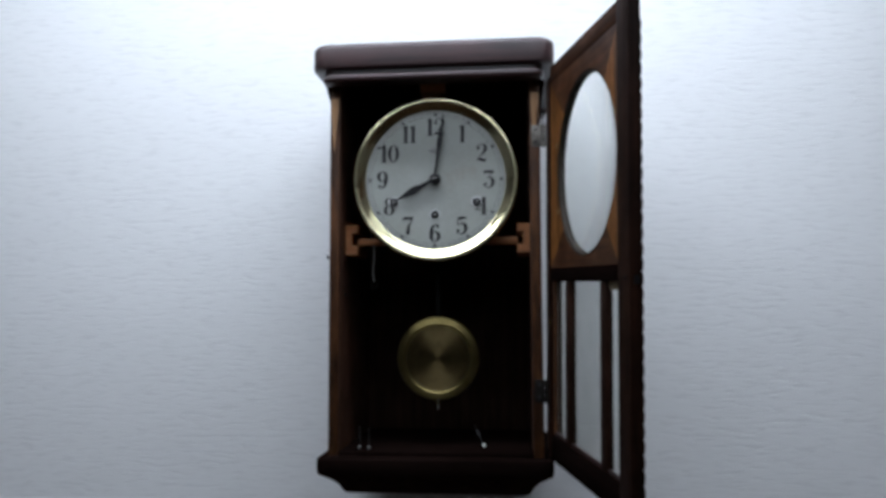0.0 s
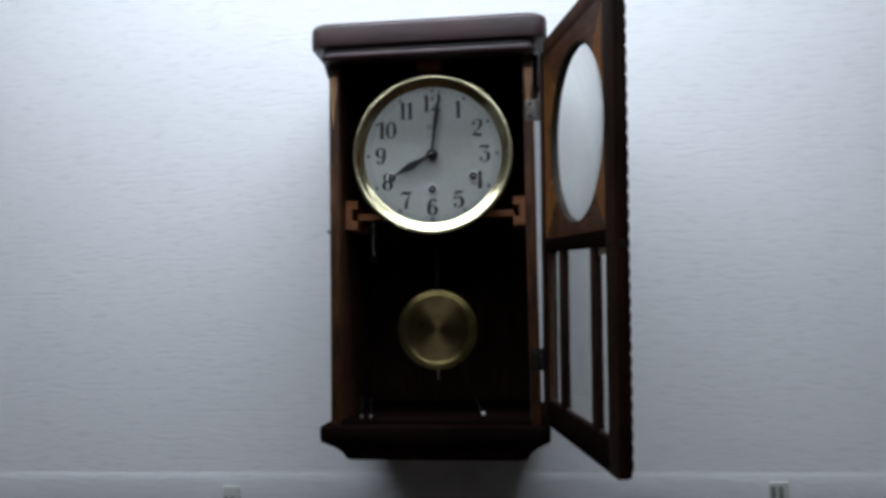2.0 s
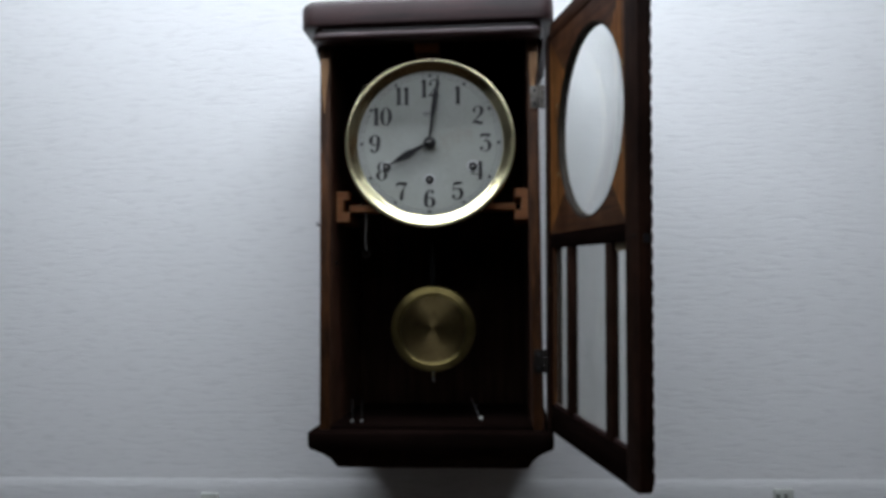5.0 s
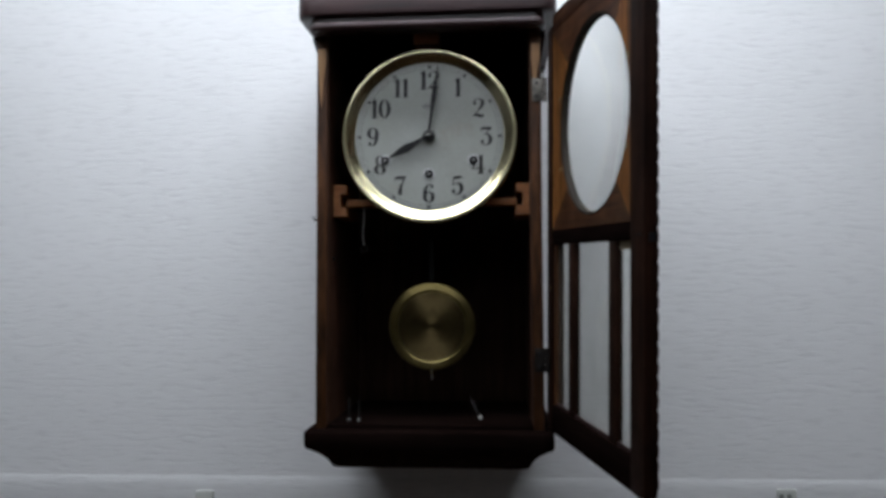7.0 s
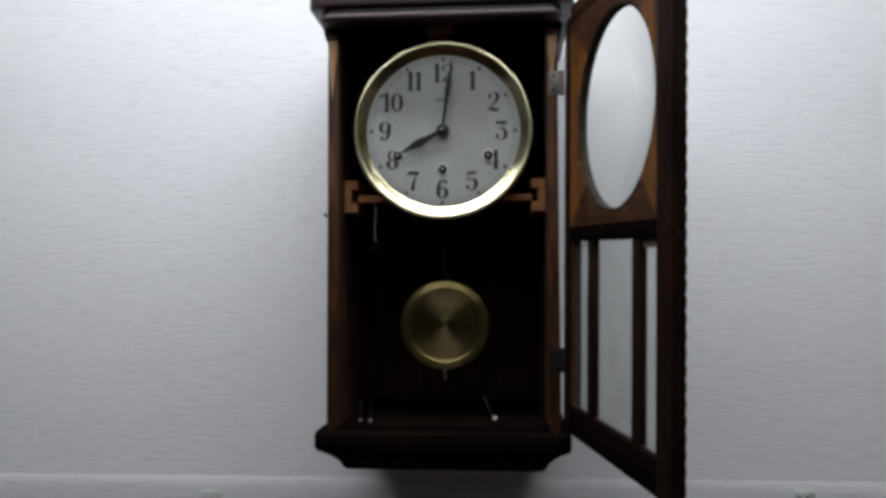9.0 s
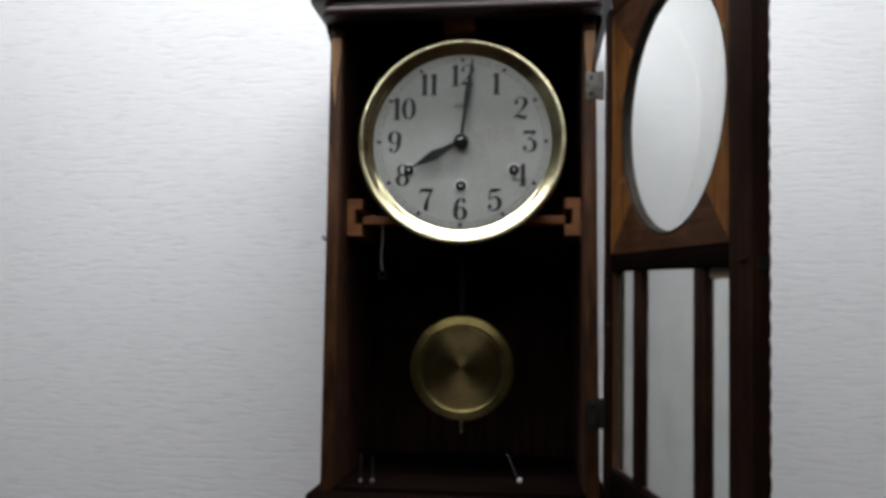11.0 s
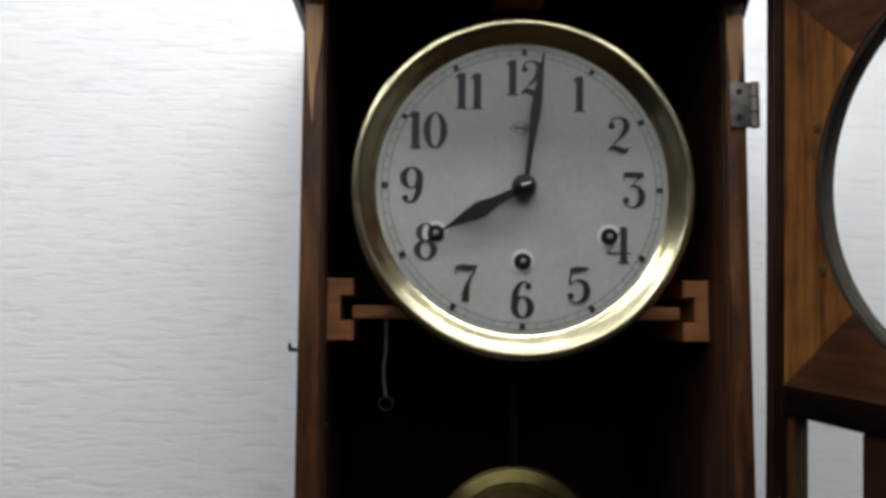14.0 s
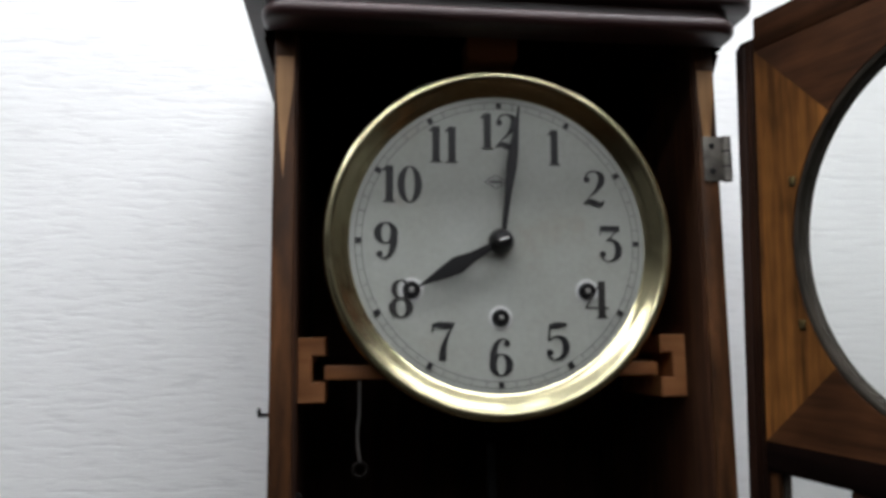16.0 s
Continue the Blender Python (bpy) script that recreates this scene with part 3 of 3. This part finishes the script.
def hand(length, tail, widths, y, turn, thick):
    """A pointer: a lens-shaped blade along z, turned clockwise."""
    left = [(-w / 2, z) for z, w in widths]
    right = [(w / 2, z) for z, w in reversed(widths)]
    bm = prism([(x, DZ + z) for x, z in left + right], "y", y - thick, y, 0.0002, 1)
    return turned(bm, turn)


MINUTE = [(-0.004, 0.004), (0.006, 0.0030), (0.030, 0.0040), (0.046, 0.0066), (0.056, 0.0060), (0.070, 0.0032), (0.084, 0.0012)]
HOUR = [(-0.004, 0.005), (0.006, 0.0044), (0.020, 0.0064), (0.031, 0.0108), (0.040, 0.0078), (0.050, 0.0034), (0.057, 0.0012)]
hour_hand = part("hour_hand", hand(0.057, 0, HOUR, DY - 0.0055, radians(241.0), 0.001), BLUED, clock, "blackened steel hour hand")
minute_hand = part("minute_hand", hand(0.084, 0, MINUTE, DY - 0.0090, radians(7.5), 0.0008), BLUED, clock, "slender blackened steel minute hand")
hub = part("hub", lathe([(0.0055, 0), (0.0078, -0.0035), (0.0078, -0.0060), (0.0070, -0.0078), (0.0064, -0.0105), (0.0050, -0.0128), (0, -0.0136)], C, 32), BLUED, clock)
part("pin", rod((-0.003, DY - 0.0138, DZ - 0.001), (0.003, DY - 0.0138, DZ + 0.001), 0.0009), STEEL, hub, "steel pin through the hub")

# pendulum
PX, PY, PZ = -0.001, -0.062, 1.368
pendulum = part("pendulum", lathe([(0, 0.007), (0.046, 0.006), (0.0525, 0.003), (0.0545, 0.0), (0.0530, -0.0030), (0.0455, -0.0050), (0.0432, -0.0034), (0.0418, -0.0034), (0.0, -0.0034)], (PX, PY, PZ), 96), TURNED, clock, "dull turned brass pendulum bob")
part("face", lathe([(0.0420, -0.0034), (0.0416, -0.0052), (0.0395, -0.0050), (0.0, -0.0078)], (PX, PY, PZ), 96), TURNED_DULL, pendulum, "tarnished turned face of the bob")
# Near-black rod: the darkness inside the case is put into its colour.
part("rod", box(PX - 0.003, PX + 0.003, PY - 0.001, PY + 0.001, PZ + 0.05, 1.53, 0.0004), ROD_SHADED, pendulum)
part("rating_screw", rod((PX, PY, PZ - 0.067), (PX, PY, PZ - 0.05), 0.0012), STEEL, pendulum)
part("rating_nut", rod((PX, PY, PZ - 0.0595), (PX, PY, PZ - 0.0555), 0.0034, sides=18), BRASS, pendulum)

# pull wire with its eye
wire = bmesh.new()
pts = [(-0.0845, -0.078, 1.517), (-0.0846, -0.078, 1.497), (-0.0858, -0.078, 1.488), (-0.0856, -0.078, 1.478), (-0.0842, -0.078, 1.469)]
for p, q in zip(pts, pts[1:]):
    rod(p, q, 0.0010, wire, 8)
pull = part("pull_wire", wire, STEEL, clock, "bent wire lever hanging under the movement")
part("eye", torus((-0.0842, -0.078, 1.4645), 0.0042, 0.0010), HINGE, pull)

# gong block parts on the case floor
for x, z in ((-0.0985, 1.283), (-0.0865, 1.281)):
    post = part("gong_rod", rod((x, -0.098, SILL), (x, -0.098, z), 0.0015, sides=10), HINGE, clock)
    part("foot", lathe([(0, -0.002), (0.0022, -0.001), (0.0022, 0.001), (0, 0.002)], (x, -0.1005, SILL + 0.003), 12), STEEL, post)
stop = part("gong_hammer", rod((0.046, -0.055, SILL + 0.026), (0.057, -0.070, SILL + 0.005), 0.0005, sides=8), BLUED, clock)
part("tip", lathe([(0, -0.003), (0.0022, -0.002), (0.0027, 0), (0.0022, 0.002), (0, 0.003)], (0.0595, -0.074, SILL + 0.0032), 14), IVORY, stop, "small white hammer tip")
part("side_screw", lathe([(0, -0.0022), (0.0022, -0.0012), (0.0024, 0)], (-HALF + JAMB + 0.0026, -0.09, 1.452), 12), HINGE, clock)
hook = part("side_hook", rod((-HALF, -0.100, 1.4995), (-HALF - 0.007, -0.100, 1.4995), 0.0013), BLUED, clock, "small black hook on the case side")
part("hook_tip", rod((-HALF - 0.0065, -0.100, 1.499), (-HALF - 0.0065, -0.104, 1.503), 0.0011), BLUED, hook)

# hinges
# The upper hinge takes a paler metal than the lower.
for z, tone in ((1.650, HINGE_BRIGHT), (1.331, HINGE)):
    look_of = "small pale steel butt hinge" if tone is HINGE_BRIGHT else "small near-black butt hinge"
    hinge = part("hinge", rod((HALF + 0.0045, FRONT - 0.001, z - 0.014), (HALF + 0.0045, FRONT - 0.001, z + 0.014), 0.0026, sides=14), HINGE, clock, look_of)
    part("leaf", box(HALF - 0.0105, HALF + 0.0015, FRONT - 0.0016, FRONT - 0.0003, z - 0.014, z + 0.014, 0.0004), tone, hinge)
    for k in (-1, 0, 1):
        part("knuckle", rod((HALF + 0.0045, FRONT - 0.001, z + k * 0.0095 - 0.0042), (HALF + 0.0045, FRONT - 0.001, z + k * 0.0095 + 0.0042), 0.0031, sides=14), tone, hinge)
    for dz in (-0.008, 0.008):
        part("screw", lathe([(0, -0.0008), (0.0016, -0.0006), (0.002, 0)], (HALF - 0.005, FRONT - 0.0016, z + dz), 12), BLUED, hinge)

# ---- the open door: x runs from the hinge edge to the latch edge, y outwards, z up ----
DW, DH, DT = 0.2718, 0.4815, 0.0125
door = part("door", box(0.026, 0.248, 0.0085, 0.0105, 0.026, 0.0275), WOOD_UP, clock, "open door, amber veneer inside, round glass over three narrow panes")
DOOR_POSE = pose(0.1395, -0.1106, 1.2500, 0, 2.5, -76.7)
door.matrix_parent_inverse = Matrix.Identity(4)
door.matrix_basis = clock.matrix_basis.inverted() @ DOOR_POSE
door["own_space"] = 1
ST, ST0 = 0.030, 0.013
RAIL0, RAIL1, TOPRAIL = 0.2160, 0.2325, 0.4610
part("hinge_lip", box(0.0005, 0.0075, -0.0012, 0.0004, 0.010, DH - 0.016, 0.0005), WOOD_UP, door)
for x0, x1 in ((0, ST0), (DW - ST, DW)):
    r0, r1 = (0.0006, 0.007) if x0 else (0.003, 0.0006)
    line = [(x0 + r0, 0), (x1 - r1, 0), (x1 - r1 * 0.3, r1 * 0.3), (x1, r1), (x1, DH - r1), (x1 - r1 * 0.3, DH - r1 * 0.3), (x1 - r1, DH), (x0 + r0, DH), (x0, DH - r0), (x0, r0)]
    if not x0:
        line = [(x, z - 0.012) if z > DH / 2 else (x, z) for x, z in line]
    part("stile", prism(line, "y", 0, DT, 0.0016), WOOD_STILE, door)
# Top rail is plain red-brown; the lower two use the shade-darkened mahogany.
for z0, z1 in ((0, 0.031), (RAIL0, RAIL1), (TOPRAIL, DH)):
    part("rail", box(ST0, DW - ST, 0.0006, DT - 0.0006, z0, z1, 0.0015), WOOD_RAIL if z0 > 0.3 else WOOD_DULL_SHADED, door)

# four mitred veneers round the circular opening
CX, CZ, CR = DW / 2, 0.3430, 0.1000
X0, X1, Z0, Z1 = ST0, DW - ST, RAIL1, TOPRAIL


def veneer(a0, a1, corners):
    """The field between the circle's arc from a0 to a1 degrees and two corners."""
    k = 24
    arc = [(CX + CR * math.cos(radians(a0 + (a1 - a0) * i / k)), CZ + CR * math.sin(radians(a0 + (a1 - a0) * i / k))) for i in range(k + 1)]
    (xa, za), (xb, zb) = corners
    edge = [(xa + (xb - xa) * i / k, za + (zb - za) * i / k) for i in range(k + 1)]
    bm = bmesh.new()
    rows = [[bm.verts.new((x, y, z)) for x, z in line] for line, y in ((arc, 0.0026), (edge, 0.0014), (edge, 0.011), (arc, 0.011))]
    for r, q in zip(rows, rows[1:] + rows[:1]):
        for i in range(k):
            bm.faces.new((r[i], r[i + 1], q[i + 1], q[i]))
    bmesh.ops.recalc_face_normals(bm, faces=bm.faces)
    return bm


def corner_angle(x, z):
    return math.degrees(math.atan2(z - CZ, x - CX))


A = [corner_angle(X1, Z1), corner_angle(X0, Z1), corner_angle(X0, Z0) + 360, corner_angle(X1, Z0) + 360]
part("veneer_panel", veneer(A[0], A[1], ((X1, Z1), (X0, Z1))), VENEER_ACROSS, door)
part("veneer_panel", veneer(A[1], A[2], ((X0, Z1), (X0, Z0))), VENEER_UP, door, "amber mitred veneer field")
part("veneer_panel", veneer(A[2], A[3], ((X0, Z0), (X1, Z0))), VENEER_ACROSS, door)
part("veneer_panel", veneer(A[3] - 360, A[0], ((X1, Z0), (X1, Z1))), VENEER_UP, door, "amber mitred veneer field")
rim = lathe([(CR - 0.0035, 0.0120), (CR - 0.0030, 0.0034), (CR - 0.0015, 0.0029), (CR + 0.0004, 0.0036), (CR + 0.0005, 0.0042), (CR - 0.0005, 0.0050), (CR - 0.0005, 0.0122)], (CX, 0, CZ), 96, True)
part("glass_rim", rim, PUTTY, door, "dark rim that holds the round glass")
dome_r = 0.0984
dome = [(dome_r * math.sin(radians(a)) / math.sin(radians(16)), 0.0075 + (math.cos(radians(a)) - math.cos(radians(16))) * dome_r / math.sin(radians(16))) for a in range(0, 17, 2)]
round_glass = part("round_glass", lathe(dome + [(r, y - 0.0018) for r, y in reversed(dome)], (CX, 0, CZ), 96), GLASS, door, "domed clear round glass")
round_glass.visible_shadow = False
for a in (20, 160, 205, 335):
    x, z = CX + (CR + 0.004) * math.cos(radians(a)), CZ + (CR + 0.004) * math.sin(radians(a))
    part("clip", box(x - 0.002, x + 0.002, 0.0012, 0.004, z - 0.0025, z + 0.0025, 0.0005), DULL_BRASS, door)

# lower panes
M1, M2, MW = 0.077, 0.195, 0.009
for x in (M1, M2):
    part("mullion", box(x - MW, x + MW, 0.002, DT - 0.002, 0.029, RAIL0, 0.0015), WOOD_STILE, door)
for x0, x1 in ((ST0, M1 - MW), (M1 + MW, M2 - MW), (M2 + MW, DW - ST)):
    pane = part("pane", box(x0 + 0.0003, x1 - 0.0003, 0.0068, 0.0082, 0.0295, RAIL0 - 0.0005), PANE, door)
    pane.visible_shadow = False
part("pane_bead", box(ST0, ST0 + 0.006, 0.0035, 0.0066, 0.029, RAIL0), WOOD_EDGE, door)
part("pane_bead", box(ST0 + 0.006, DW - ST, 0.0035, 0.0066, 0.029, 0.034), WOOD_ACROSS, door)
part("pane_bead", box(ST0, ST0 + 0.005, 0.0084, DT + 0.0015, 0.029, RAIL0), WOOD_UP, door)
part("paper_patch", prism([(M2 + MW, 0.2100), (M2 + MW + 0.006, 0.2075), (M2 + MW + 0.015, 0.2085), (DW - ST - 0.001, 0.2082), (DW - ST - 0.001, RAIL0), (M2 + MW, RAIL0)], "y", 0.0058, 0.0064), TAPE, door, "torn yellowed paper tape at a pane's corner")
part("screw", lathe([(0, -0.0015), (0.0018, -0.0009), (0.0022, 0)], (0.011, 0.0, 0.166), 12), DULL_BRASS, door)
part("latch_plate", box(DW - 0.0005, DW + 0.0003, 0.004, 0.010, 0.214, 0.222), BLUED, door)
part("latch", rod((DW - 0.013, -0.0012, 0.2200), (DW - 0.004, -0.0012, 0.2208), 0.0009), HINGE, door)

# carved blocks up both stiles of the front, each with three gouged flutes
def carved_block():
    w, h, bm = 0.0125, 0.0112, bmesh.new()
    for k in (-1, 0, 1):
        c = k * w / 3
        prof = [(c - w / 6, 0), (c - w / 7, 0.0016), (c, 0.0025), (c + w / 7, 0.0016), (c + w / 6, 0)]
        lo = [bm.verts.new((x, y, -h / 2)) for x, y in prof]
        mid = [bm.verts.new((x, y * 1.25, 0.001)) for x, y in prof]
        hi = [bm.verts.new((x, y * 0.8, h / 2)) for x, y in prof]
        for a, b in ((lo, mid), (mid, hi)):
            for i in range(4):
                bm.faces.new((a[i], a[i + 1], b[i + 1], b[i]))
        bm.faces.new(lo)
        bm.faces.new(hi)
    bmesh.ops.recalc_face_normals(bm, faces=bm.faces)
    return mesh_of("carved_block", bm, WOOD_UP, 50)


block = carved_block()
for x in (0.0075, DW - 0.0085):
    for i in range(33):
        b = new("carved_block", block)
        b.parent = door
        b.location = (x, DT - 0.0004, 0.014 + i * 0.01365)

# the movement sits a trace askew in its case
for ob in (dial, bezel, hour_hand, minute_hand, hub):
    ob.matrix_basis = Matrix.Translation(C) @ pose(0, 0, 0, 0, 0.55, 0) @ Matrix.Translation((-C[0], -C[1], -C[2]))

# the clock hangs a little askew
clock.matrix_basis = pose(0, 0, 1.60, 0, 0.4, 0) @ pose(0, 0, -1.60) @ clock.matrix_basis
